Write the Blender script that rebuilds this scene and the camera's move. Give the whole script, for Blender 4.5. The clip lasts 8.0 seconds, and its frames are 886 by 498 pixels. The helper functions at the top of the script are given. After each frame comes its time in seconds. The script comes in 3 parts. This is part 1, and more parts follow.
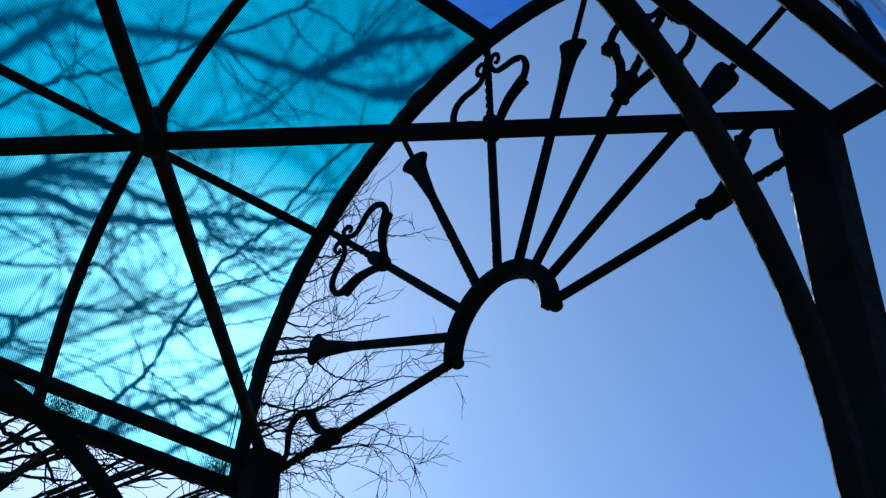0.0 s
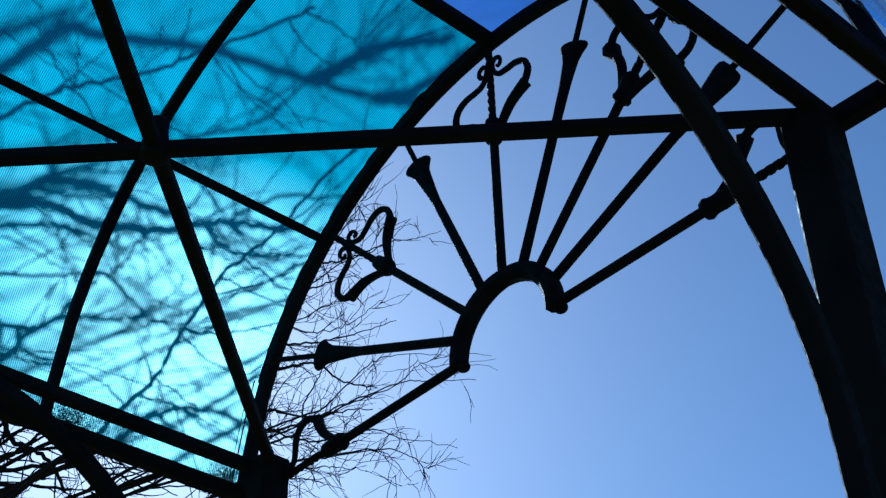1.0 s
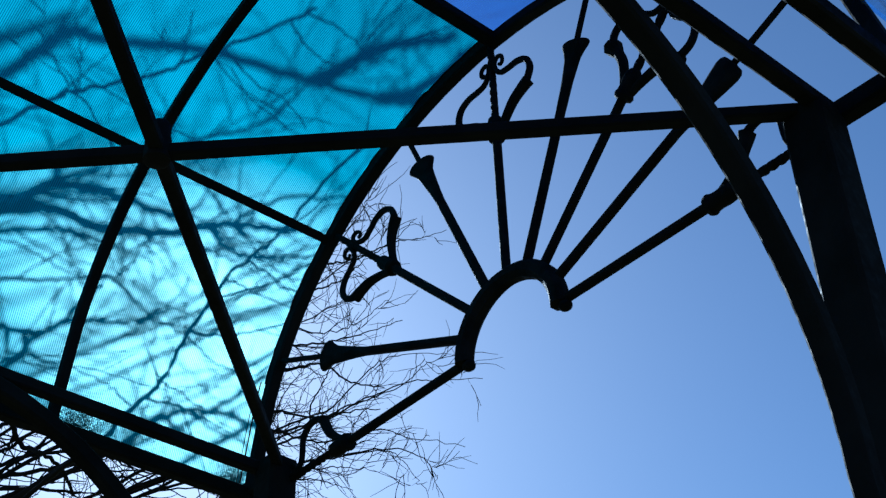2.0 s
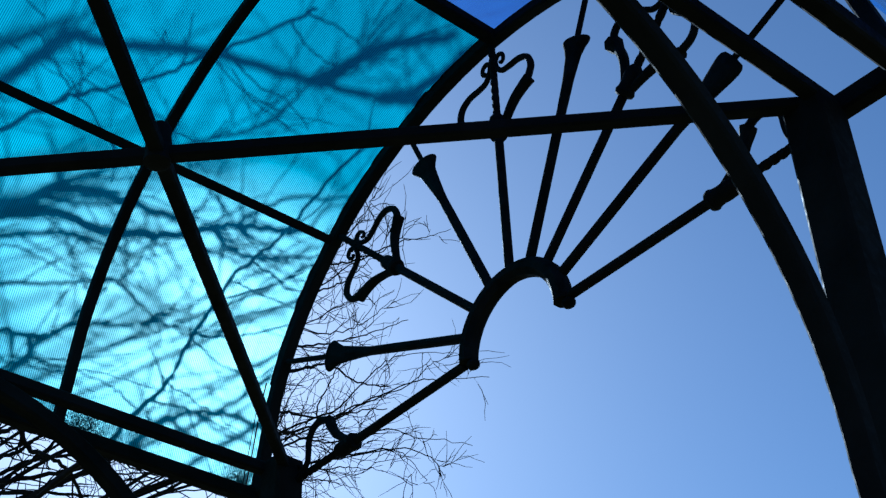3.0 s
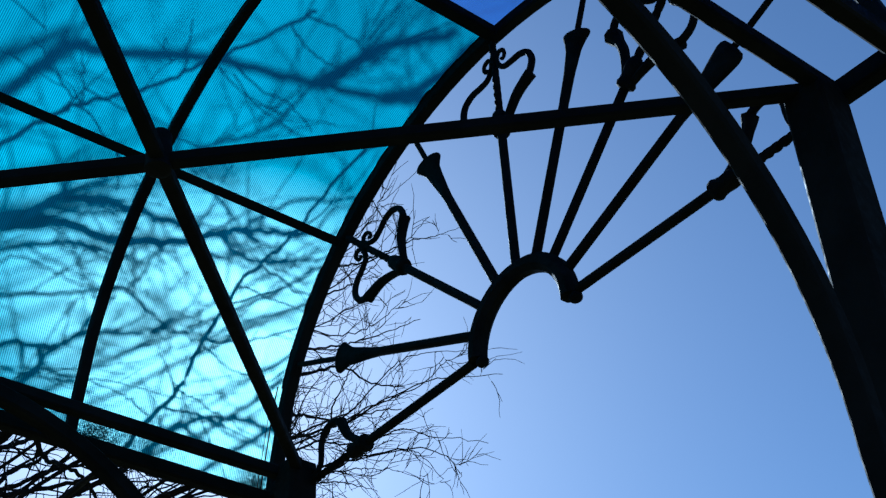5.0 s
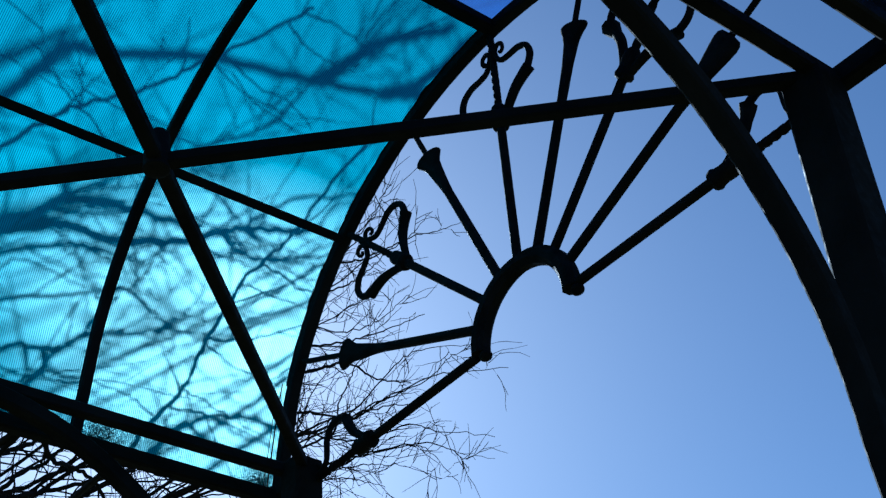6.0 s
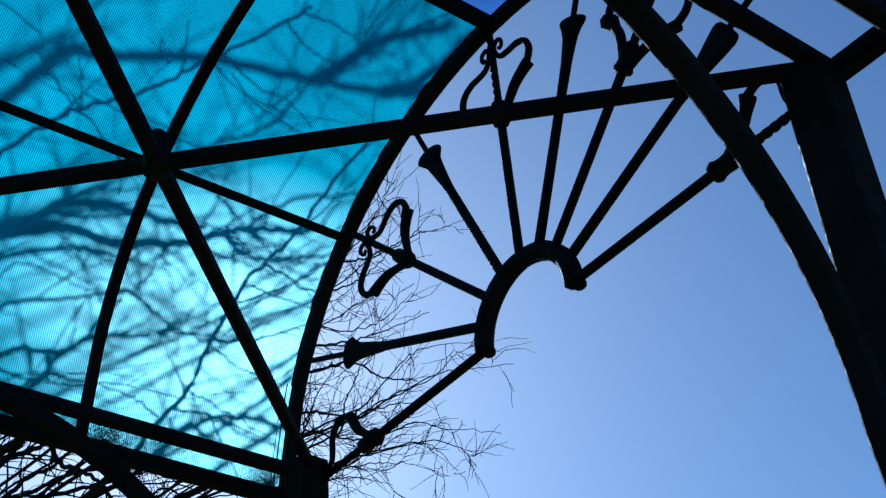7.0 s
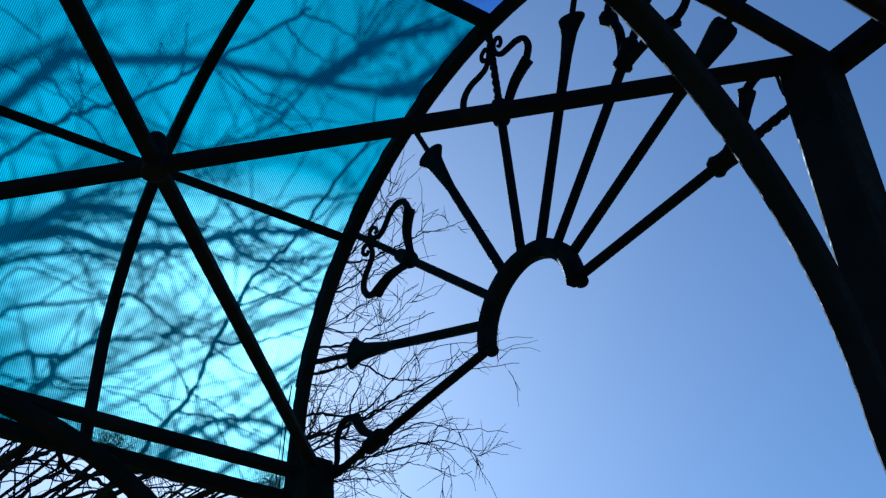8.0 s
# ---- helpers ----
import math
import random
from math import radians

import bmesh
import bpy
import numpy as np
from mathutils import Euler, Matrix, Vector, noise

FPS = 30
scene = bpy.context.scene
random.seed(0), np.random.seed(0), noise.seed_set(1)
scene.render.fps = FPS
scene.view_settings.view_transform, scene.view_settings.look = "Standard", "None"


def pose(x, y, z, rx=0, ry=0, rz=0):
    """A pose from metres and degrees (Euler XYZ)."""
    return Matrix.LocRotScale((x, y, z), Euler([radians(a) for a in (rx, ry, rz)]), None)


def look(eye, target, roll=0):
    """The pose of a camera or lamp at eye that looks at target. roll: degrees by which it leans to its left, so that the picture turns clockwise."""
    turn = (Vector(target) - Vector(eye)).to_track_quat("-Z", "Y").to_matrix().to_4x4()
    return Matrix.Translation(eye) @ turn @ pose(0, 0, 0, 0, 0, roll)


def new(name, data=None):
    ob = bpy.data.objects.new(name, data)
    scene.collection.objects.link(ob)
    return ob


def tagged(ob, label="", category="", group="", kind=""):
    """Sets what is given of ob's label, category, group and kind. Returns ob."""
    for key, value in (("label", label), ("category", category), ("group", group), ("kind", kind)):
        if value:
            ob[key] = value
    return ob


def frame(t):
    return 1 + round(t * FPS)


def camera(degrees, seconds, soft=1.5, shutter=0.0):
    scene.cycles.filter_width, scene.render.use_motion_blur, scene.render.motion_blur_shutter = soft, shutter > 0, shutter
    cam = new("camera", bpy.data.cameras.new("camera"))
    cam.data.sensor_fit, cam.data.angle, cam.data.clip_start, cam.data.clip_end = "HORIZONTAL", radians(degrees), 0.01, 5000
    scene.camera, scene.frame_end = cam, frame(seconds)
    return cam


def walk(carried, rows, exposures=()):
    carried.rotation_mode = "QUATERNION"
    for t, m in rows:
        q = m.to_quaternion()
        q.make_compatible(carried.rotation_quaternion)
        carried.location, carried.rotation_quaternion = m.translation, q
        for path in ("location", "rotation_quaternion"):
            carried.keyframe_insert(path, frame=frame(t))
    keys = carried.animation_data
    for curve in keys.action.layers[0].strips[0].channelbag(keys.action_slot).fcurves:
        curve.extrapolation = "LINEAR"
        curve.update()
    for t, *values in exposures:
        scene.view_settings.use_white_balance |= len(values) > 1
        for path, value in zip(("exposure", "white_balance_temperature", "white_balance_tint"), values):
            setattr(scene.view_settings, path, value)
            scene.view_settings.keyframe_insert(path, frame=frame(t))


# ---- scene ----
# ---- camera ----
cam = camera(35.16, 8.0, soft=1.35)
PATH = [
    (0.0, pose(1.4469, -1.4796, 1.3242, 127.024, 0.460, 47.544)),
    (0.5, pose(1.4495, -1.4781, 1.3237, 127.108, 0.695, 47.895)),
    (1.0, pose(1.4515, -1.4740, 1.3246, 127.182, 0.967, 48.345)),
    (1.5, pose(1.4537, -1.4727, 1.3237, 127.181, 1.177, 48.690)),
    (3.0, pose(1.4613, -1.4638, 1.3225, 127.154, 1.735, 49.683)),
    (3.5, pose(1.4621, -1.4575, 1.3238, 127.188, 1.953, 50.080)),
    (4.0, pose(1.4641, -1.4558, 1.3236, 127.206, 2.176, 50.407)),
    (4.5, pose(1.4661, -1.4514, 1.3231, 127.233, 2.419, 50.791)),
    (6.0, pose(1.4744, -1.4410, 1.3238, 126.987, 3.450, 52.066)),
    (6.5, pose(1.4746, -1.4336, 1.3225, 127.064, 3.689, 52.464)),
    (7.0, pose(1.4775, -1.4332, 1.3228, 126.958, 4.039, 52.833)),
    (7.5, pose(1.4790, -1.4220, 1.3211, 127.058, 4.175, 53.240)),
    (8.0, pose(1.4801, -1.4217, 1.3216, 127.050, 4.476, 53.547)),
]
walk(cam, PATH, exposures=[(0.0, 0.56, 4680, 0), (8.0, 0.47, 4680, 0)])

# ---- world, sun, exposure ----
SUN_WAY = Vector((-0.756, 0.382, 0.532)).normalized()   # towards the sun
world = bpy.data.worlds.new("sky")
scene.world = world
world.use_nodes = True
wn = world.node_tree.nodes
sky = wn.new("ShaderNodeTexSky")
sky.sky_type = "NISHITA"
sky.sun_disc = False
sky.sun_elevation = math.asin(SUN_WAY.z)
sky.sun_rotation = math.atan2(SUN_WAY.x, SUN_WAY.y) % (2 * math.pi)
sky.air_density, sky.dust_density, sky.ozone_density = 1.0, 1.1, 3.0
sky.altitude = 900
world.node_tree.links.new(sky.outputs[0], wn["Background"].inputs[0])
wn["Background"].inputs[1].default_value = 0.06
sun = new("sun", bpy.data.lights.new("sun", "SUN"))
sun.data.energy, sun.data.angle, sun.data.color = 5.0, radians(0.62), (1.0, 0.95, 0.88)
sun.matrix_world = look(SUN_WAY * 30, (0, 0, 0))


# ---- materials ----
def mat(name):
    m = bpy.data.materials.new(name)
    m.use_nodes = True
    t = m.node_tree
    return m, t, t.nodes, t.links, t.nodes["Principled BSDF"]


def ramp(n, stops):
    r = n.new("ShaderNodeValToRGB")
    e = r.color_ramp.elements
    while len(e) < len(stops):
        e.new(0.5)
    for k, (at, c) in zip(e, stops):
        k.position, k.color = at, (*c, 1)
    return r


def noisy(n, l, scale, detail=4.0, rough=0.55):
    c = n.new("ShaderNodeTexCoord")
    x = n.new("ShaderNodeTexNoise")
    x.inputs["Scale"].default_value, x.inputs["Detail"].default_value, x.inputs["Roughness"].default_value = scale, detail, rough
    l.new(c.outputs["Object"], x.inputs["Vector"])
    return x


def bumped(n, l, bsdf, source, strength, distance):
    b = n.new("ShaderNodeBump")
    b.inputs["Strength"].default_value, b.inputs["Distance"].default_value = strength, distance
    l.new(source, b.inputs["Height"])
    l.new(b.outputs[0], bsdf.inputs["Normal"])


def surface(name, dark, light, scale, roughness, bump=0.3, distance=0.002, metallic=0.0, fine=8.0, gloss=0.10):
    m, t, n, l, b = mat(name)
    a, f = noisy(n, l, scale), noisy(n, l, scale * fine)
    r = ramp(n, [(0.35, dark), (0.68, light)])
    l.new(a.outputs["Fac"], r.inputs[0])
    l.new(r.outputs[0], b.inputs["Base Color"])
    q = ramp(n, [(0.3, (roughness * 0.75,) * 3), (0.7, (min(1, roughness * 1.25),) * 3)])
    l.new(f.outputs["Fac"], q.inputs[0])
    l.new(q.outputs[0], b.inputs["Roughness"])
    b.inputs["Metallic"].default_value = metallic
    b.inputs["Specular IOR Level"].default_value = gloss
    bumped(n, l, b, f.outputs["Fac"], bump, distance)
    return m


def sheet(name, tint, glow, veil, parts, flutes):
    """Twin-wall plastic sheet: it scatters light through evenly and forwards, and lets some straight through. Flutes run round the vault."""
    m, t, n, l, b = mat(name)
    c = n.new("ShaderNodeTexCoord")
    w = n.new("ShaderNodeTexWave")
    w.wave_type, w.bands_direction, w.wave_profile = "BANDS", "Y", "SIN"
    w.inputs["Scale"].default_value = math.pi * 2 / (20 * flutes)
    l.new(c.outputs["Object"], w.inputs["Vector"])
    line = ramp(n, [(0.16, (0.24, 0.35, 0.41)), (0.60, (1, 1, 1))])
    l.new(w.outputs["Fac"], line.inputs[0])
    d = noisy(n, l, 3.0, 7.0, 0.62)
    dirt = ramp(n, [(0.30, (0.70, 0.74, 0.76)), (0.62, (1, 1, 1))])
    l.new(d.outputs["Fac"], dirt.inputs[0])
    speck = noisy(n, l, 170.0, 2.0)
    spots = ramp(n, [(0.24, (0.45, 0.5, 0.5)), (0.33, (1, 1, 1))])
    l.new(speck.outputs["Fac"], spots.inputs[0])

    def times(p, q, k=1.0):
        x = n.new("ShaderNodeMixRGB")
        x.blend_type = "MULTIPLY"
        x.inputs[0].default_value = k
        l.new(p, x.inputs[1])
        if isinstance(q, tuple):
            x.inputs[2].default_value = (*q, 1)
        else:
            l.new(q, x.inputs[2])
        return x.outputs[0]

    grime = times(times(line.outputs[0], dirt.outputs[0]), spots.outputs[0], 0.6)
    tr = n.new("ShaderNodeBsdfTranslucent")
    l.new(times(grime, tint), tr.inputs[0])
    fw = n.new("ShaderNodeBsdfRefraction")
    fw.inputs["Roughness"].default_value, fw.inputs["IOR"].default_value = 0.77, 1.3
    l.new(times(grime, glow), fw.inputs[0])
    tp = n.new("ShaderNodeBsdfTransparent")
    tp.inputs[0].default_value = (*veil, 1)
    ab = n.new("ShaderNodeMixShader")
    ab.inputs[0].default_value = parts[1] / (parts[0] + parts[1])
    l.new(tr.outputs[0], ab.inputs[1])
    l.new(fw.outputs[0], ab.inputs[2])
    out = n.new("ShaderNodeMixShader")
    out.inputs[0].default_value = parts[2]
    l.new(ab.outputs[0], out.inputs[1])
    l.new(tp.outputs[0], out.inputs[2])
    l.new(out.outputs[0], n["Material Output"].inputs["Surface"])
    return m


def skin(name, tint):
    """The sheet's clear outer wall: straight through, with a weak gloss."""
    m, t, n, l, b = mat(name)
    g = noisy(n, l, 7.0, 4.0)
    tp = n.new("ShaderNodeBsdfTransparent")
    tp.inputs[0].default_value = (*tint, 1)
    gl = n.new("ShaderNodeBsdfGlossy")
    gl.inputs["Roughness"].default_value = 0.16
    bump = n.new("ShaderNodeBump")
    bump.inputs["Strength"].default_value, bump.inputs["Distance"].default_value = 0.5, 0.01
    l.new(g.outputs["Fac"], bump.inputs["Height"])
    l.new(bump.outputs[0], gl.inputs["Normal"])
    lw = n.new("ShaderNodeLayerWeight")
    lw.inputs[0].default_value = 0.5
    fr = ramp(n, [(0.0, (0.05,) * 3), (0.6, (0.09,) * 3), (1.0, (0.75,) * 3)])
    l.new(lw.outputs["Facing"], fr.inputs[0])
    out = n.new("ShaderNodeMixShader")
    l.new(fr.outputs[0], out.inputs[0])
    l.new(tp.outputs[0], out.inputs[1])
    l.new(gl.outputs[0], out.inputs[2])
    l.new(out.outputs[0], n["Material Output"].inputs["Surface"])
    return m


IRON = surface("black_painted_iron", (0.009, 0.0084, 0.0082), (0.018, 0.0165, 0.016), 9.0, 0.80, 0.5, 0.0015, gloss=0.04)
FORGED = surface("forged_iron", (0.009, 0.0084, 0.0082), (0.018, 0.0165, 0.016), 25.0, 0.80, 0.8, 0.002, gloss=0.03)
CYAN = sheet("cyan_plastic_sheet", (0.034, 0.315, 0.405), (0.70, 1.0, 0.92), (0.02, 0.45, 0.65), (0.977, 0.023, 0.05), 0.0043)
BLUE = sheet("blue_plastic_sheet", (0.08, 0.28, 0.85), (0.2, 0.5, 1.0), (0.42, 0.58, 0.97), (0.7, 0.3, 0.70), 0.0046)
CYAN_SKIN = skin("clear_cyan_skin", (0.93, 0.97, 0.98))
BLUE_SKIN = skin("clear_blue_skin", (0.90, 0.94, 1.0))
BARK = surface("bark", (0.011, 0.0095, 0.009), (0.032, 0.026, 0.023), 12.0, 0.9, 0.7, 0.006)
GRASS = surface("winter_grass", (0.045, 0.055, 0.02), (0.11, 0.105, 0.05), 1.3, 0.95, 0.8, 0.02, fine=30.0)


# ---- building helpers ----
S, Z0 = 0.75, 2.70          # half the vault's width, height of the springing


def P(x, y, z):
    return Vector((S * x, S * y, Z0 + S * z))


def part(name, bm, material, parent, label=""):
    me = bpy.data.meshes.new(name)
    bmesh.ops.recalc_face_normals(bm, faces=bm.faces)
    bm.to_mesh(me)
    bm.free()
    me.materials.append(material)
    ob = new(name, me)
    ob.parent = parent
    if parent is not None:
        ob.matrix_parent_inverse = parent.matrix_basis.inverted()
    return tagged(ob, label)


def smooth(ob, angle=40):
    ob.data.polygons.foreach_set("use_smooth", [True] * len(ob.data.polygons))
    ob.data.set_sharp_from_angle(angle=radians(angle))
    return ob


def frames_along(pts, up):
    """Side and upright directions at each point of a line."""
    out = []
    for i in range(len(pts)):
        t = (pts[min(i + 1, len(pts) - 1)] - pts[max(i - 1, 0)]).normalized()
        a = t.cross(up)
        if a.length < 1e-4:
            a = t.cross(Vector((1, 0, 0)))
        a.normalize()
        out.append((a, a.cross(t).normalized()))
    return out


def sweep(bm, pts, profile, up, sizes=None, twist=0.0):
    """A closed profile (list of side, upright offsets) carried along pts."""
    pts = [Vector(p) for p in pts]
    rings = []
    for i, (p, (a, b)) in enumerate(zip(pts, frames_along(pts, up))):
        k = sizes[i] if sizes else 1.0
        c, s = math.cos(twist * i), math.sin(twist * i)
        rings.append([bm.verts.new(p + (a * (u * c - v * s) + b * (u * s + v * c)) * k) for u, v in profile])
    n = len(profile)
    for r, q in zip(rings, rings[1:]):
        for j in range(n):
            bm.faces.new((r[j], r[(j + 1) % n], q[(j + 1) % n], q[j]))
    bm.faces.new(rings[0][::-1])
    bm.faces.new(rings[-1])
    return bm


def box_profile(w, h, b=None):
    b = min(w, h) * 0.14 if b is None else b
    x, y = w / 2, h / 2
    return [(-x + b, -y), (x - b, -y), (x, -y + b), (x, y - b), (x - b, y), (-x + b, y), (-x, y - b), (-x, -y + b)]


def round_profile(r, n=10):
    return [(r * math.cos(2 * math.pi * k / n), r * math.sin(2 * math.pi * k / n)) for k in range(n)]


def bar(a, b, w, h=None, up=(0, 0, 1)):
    return sweep(bmesh.new(), [a, b], box_profile(w, h or w), Vector(up))


def curve_points(ctrl, per=8):
    """A smooth line through control points."""
    c = [Vector(p) for p in ctrl]
    c = [2 * c[0] - c[1]] + c + [2 * c[-1] - c[-2]]
    out = []
    for i in range(1, len(c) - 2):
        for k in range(per):
            t = k / per
            p0, p1, p2, p3 = c[i - 1:i + 3]
            out.append(0.5 * (2 * p1 + (p2 - p0) * t + (2 * p0 - 5 * p1 + 4 * p2 - p3) * t * t + (3 * p1 - p0 - 3 * p2 + p3) * t ** 3))
    return out + [c[-2]]


def turned(bm, base, way, stations, n=14):
    """A body of revolution: stations of (distance along way, radius)."""
    way = Vector(way).normalized()
    a = way.orthogonal().normalized()
    b = way.cross(a)
    rings = [[bm.verts.new(base + way * d + (a * math.cos(2 * math.pi * k / n) + b * math.sin(2 * math.pi * k / n)) * r) for k in range(n)]
             for d, r in stations]
    for r, q in zip(rings, rings[1:]):
        for j in range(n):
            bm.faces.new((r[j], r[(j + 1) % n], q[(j + 1) % n], q[j]))
    bm.faces.new(rings[0][::-1])
    bm.faces.new(rings[-1])
    return bm


# ---- ground ----
bm = bmesh.new()
bmesh.ops.create_grid(bm, x_segments=60, y_segments=60, size=1500)
ground = part("ground", bm, GRASS, None)
tagged(ground, "dull winter grass round the garden canopy", "ground", kind="structure")

# ---- the canopy ----
PX, PY = 0.931, -2.0         # side frames and the rear gable
HUB = (0.068, -1.004, -0.0415)
ARC, RISE = 1.061, 0.974     # half axes of the vault's oval section
FOOT = (1.082, 1.100)        # half width at the left and the right foot


def section(k=0.0, steps=36):
    """Oval vault section with straight flared feet, k outside the arch line. The right foot has spread a little."""
    a0 = radians(16.9)
    pts = []
    for i in range(steps + 1):
        a = a0 + (math.pi - 2 * a0) * i / steps
        x, z = -(ARC + k) * math.cos(a), (RISE + k) * math.sin(a)
        pts.append((x + (0.030 * max(0.0, 1 - z / 0.9) if x > 0 else 0.0), z))
    return [(-(FOOT[0] + k), 0.0)] + pts + [(FOOT[1] + k, 0.0)]


canopy = tagged(new("garden_canopy"), "black wrought-iron garden canopy with a barrel vault of cyan plastic sheet", "canopy")

# posts
for i, (x, y) in enumerate(((-0.920, -0.025), (0.9115, -0.045), (-PX, PY), (PX, PY))):
    wide = 0.070 if i == 1 else 0.066
    foot = Vector((S * x, S * y, 0.004))
    post = part("post", sweep(bmesh.new(), [foot, P(x, y, 0.015 if i == 1 else 0.035)], box_profile(wide, wide, 0.006), Vector((0, 1, 0))), IRON, canopy)
    part("base_plate", sweep(bmesh.new(), [foot, foot + Vector((0, 0, 0.012))], box_profile(0.15, 0.15, 0.01), Vector((0, 1, 0))), IRON, post)
    part("cap", turned(bmesh.new(), P(x, y, 0.015 if i == 1 else 0.035), (0, 0, 1), [(0, 0.030), (0.003, 0.030), (0.006, 0.02), (0.008, 0.004)], 12), IRON, post)

# eaves
for s in (-1, 1):
    part("eave_beam", bar(P(s * (0.9555 if s < 0 else 0.9386), 0.0, 0.0215), P(s * (0.9555 if s < 0 else 0.9386), PY, 0.0215), 0.025), IRON, canopy)
    part("outer_eave_beam", bar(P(1.100 if s > 0 else -1.079, 0.025, 0.003), P(1.100 if s > 0 else -1.079, PY, 0.003), 0.028, 0.032), IRON, canopy)
    for y in (0.0, PY):
        part("eave_bracket", bar(P(s * 0.93, y, 0.024), P(1.113 if s > 0 else -1.092, y, 0.022), 0.030, 0.036), IRON, canopy)

# arches and ribs of the vault
for y, w in ((0.0, 0.0265), (-0.6256, 0.0215), (-1.345, 0.0215), (PY, 0.0265)):
    lean = 0.0 if y in (0.0, PY) else 1.0
    pts = [P(x, y + lean * 0.005 * z / RISE, z) for x, z in section()]
    name = "gable_arch" if y in (0.0, PY) else "roof_rib"
    smooth(part(name, sweep(bmesh.new(), pts, box_profile(w, w), Vector((0, 1, 0))), IRON, canopy), 35)

# a lumpy bead of sealant where the sheet meets the front arch
bead = [P(-(ARC + 0.022) * math.cos(radians(a)), -0.012, (RISE + 0.022) * math.sin(radians(a))) for a in range(20, 91)]
lump = [0.0025 + 0.0065 * max(0.0, noise.noise(Vector((i * 0.23, 3.1, 0.0)))) + 0.003 * abs(noise.noise(Vector((i * 0.9, 0.4, 0.0)))) for i in range(len(bead))]
smooth(part("sealant_bead", sweep(bmesh.new(), bead, round_profile(1.0, 7), Vector((0, 1, 0)), lump), FORGED, canopy))

# sealing strips along the sheet's end
for y, r, top in ((-0.024, 0.0014, 0.36), (-0.036, 0.0008, 0.30)):
    strip = [P(x, y, z) for x, z in section(0.0285, 90) if x < 0 and z < top]
    smooth(part("sealing_strip", sweep(bmesh.new(), strip, box_profile(2 * r, 2 * r), Vector((0, 1, 0))), IRON, canopy))

# purlins and ridge
for a in (46.3, 133.7):
    x, z = -ARC * math.cos(radians(a)), RISE * math.sin(radians(a))
    part("purlin", bar(P(x, 0, z), P(x, PY, z), 0.020, up=(-x, 0, -z)), IRON, canopy)
part("ridge_bar", bar(P(0, 0, RISE), P(0, PY, RISE), 0.030, 0.026), IRON, canopy)

# diagonal ties that meet in a hub
for x, y in ((-0.902, -0.029), (0.9325, -0.0465), (-0.939, -1.917), (0.932, -1.935)):
    part("tie_bar", bar(P(x, y, 0.017), P(*HUB), 0.0218), IRON, canopy)
hub = part("hub", turned(bmesh.new(), P(HUB[0], HUB[1] - 0.004, HUB[2] - 0.028), (0, 0, 1),
           [(0, 0.014), (0.004, 0.020), (0.036, 0.020), (0.056, 0.0165), (0.070, 0.0165), (0.077, 0.012), (0.080, 0.004)], 16), IRON, canopy)
smooth(hub)

# side arches below the eaves: side, middle of the curve, its height, radius
for s, mid, h, r in ((-1, -1.039, -0.873, 0.870), (1, -1.0465, -0.836, 0.8465)):
    pts = [P(s * 0.936, mid + r + 0.03, h - 0.17), P(s * 0.936, mid + r + 0.012, h - 0.09)]
    pts += [P(s * 0.936, mid + r * math.cos(math.pi * i / 48), h + r * math.sin(math.pi * i / 48)) for i in range(49)]
    pts += [P(s * 0.936, mid - r - 0.012, h - 0.09), P(s * 0.936, mid - r - 0.03, h - 0.17)]
    smooth(part("side_arch", sweep(bmesh.new(), pts, box_profile(0.032 if s < 0 else 0.0295, 0.032), Vector((1, 0, 0))), IRON, canopy), 35)

# fan screen in the front gable
SPOKES = {-4: -2.2, -3: -0.45, -2: 0.0, -1: -0.8, 0: -0.6, 1: -0.1, 2: -1.45, 3: -0.85, 4: 0.25}   # how far each rod strays from an even fan


def fan(k, r, t=0.0, y=0.0):
    """A place in the fan: along spoke k at r, t sideways."""
    a = radians(90 + k * 22.3 + SPOKES[k])
    return P(-0.0037 - r * math.cos(a) + t * math.sin(a), y, -0.003 + r * math.sin(a) + t * math.cos(a))


RING = 0.165
pts = [P(-0.0037 - RING * math.cos(a), 0, -0.003 + RING * math.sin(a)) for a in (radians(-2 + 184 * i / 40) for i in range(41))]
screen = smooth(part("fan_screen", sweep(bmesh.new(), pts, box_profile(0.034, 0.036, 0.010), Vector((0, 1, 0))), FORGED, canopy,
                     "forged half ring with nine rods"), 40)
for e in (pts[0], pts[-1]):
    smooth(part("end_knob", turned(bmesh.new(), e + Vector((0.010, 0, -0.002)), (0.3, 0, -1),
           [(-0.004, 0.004), (0, 0.010), (0.005, 0.0128), (0.010, 0.0118), (0.014, 0.007), (0.016, 0.002)]), FORGED, screen))

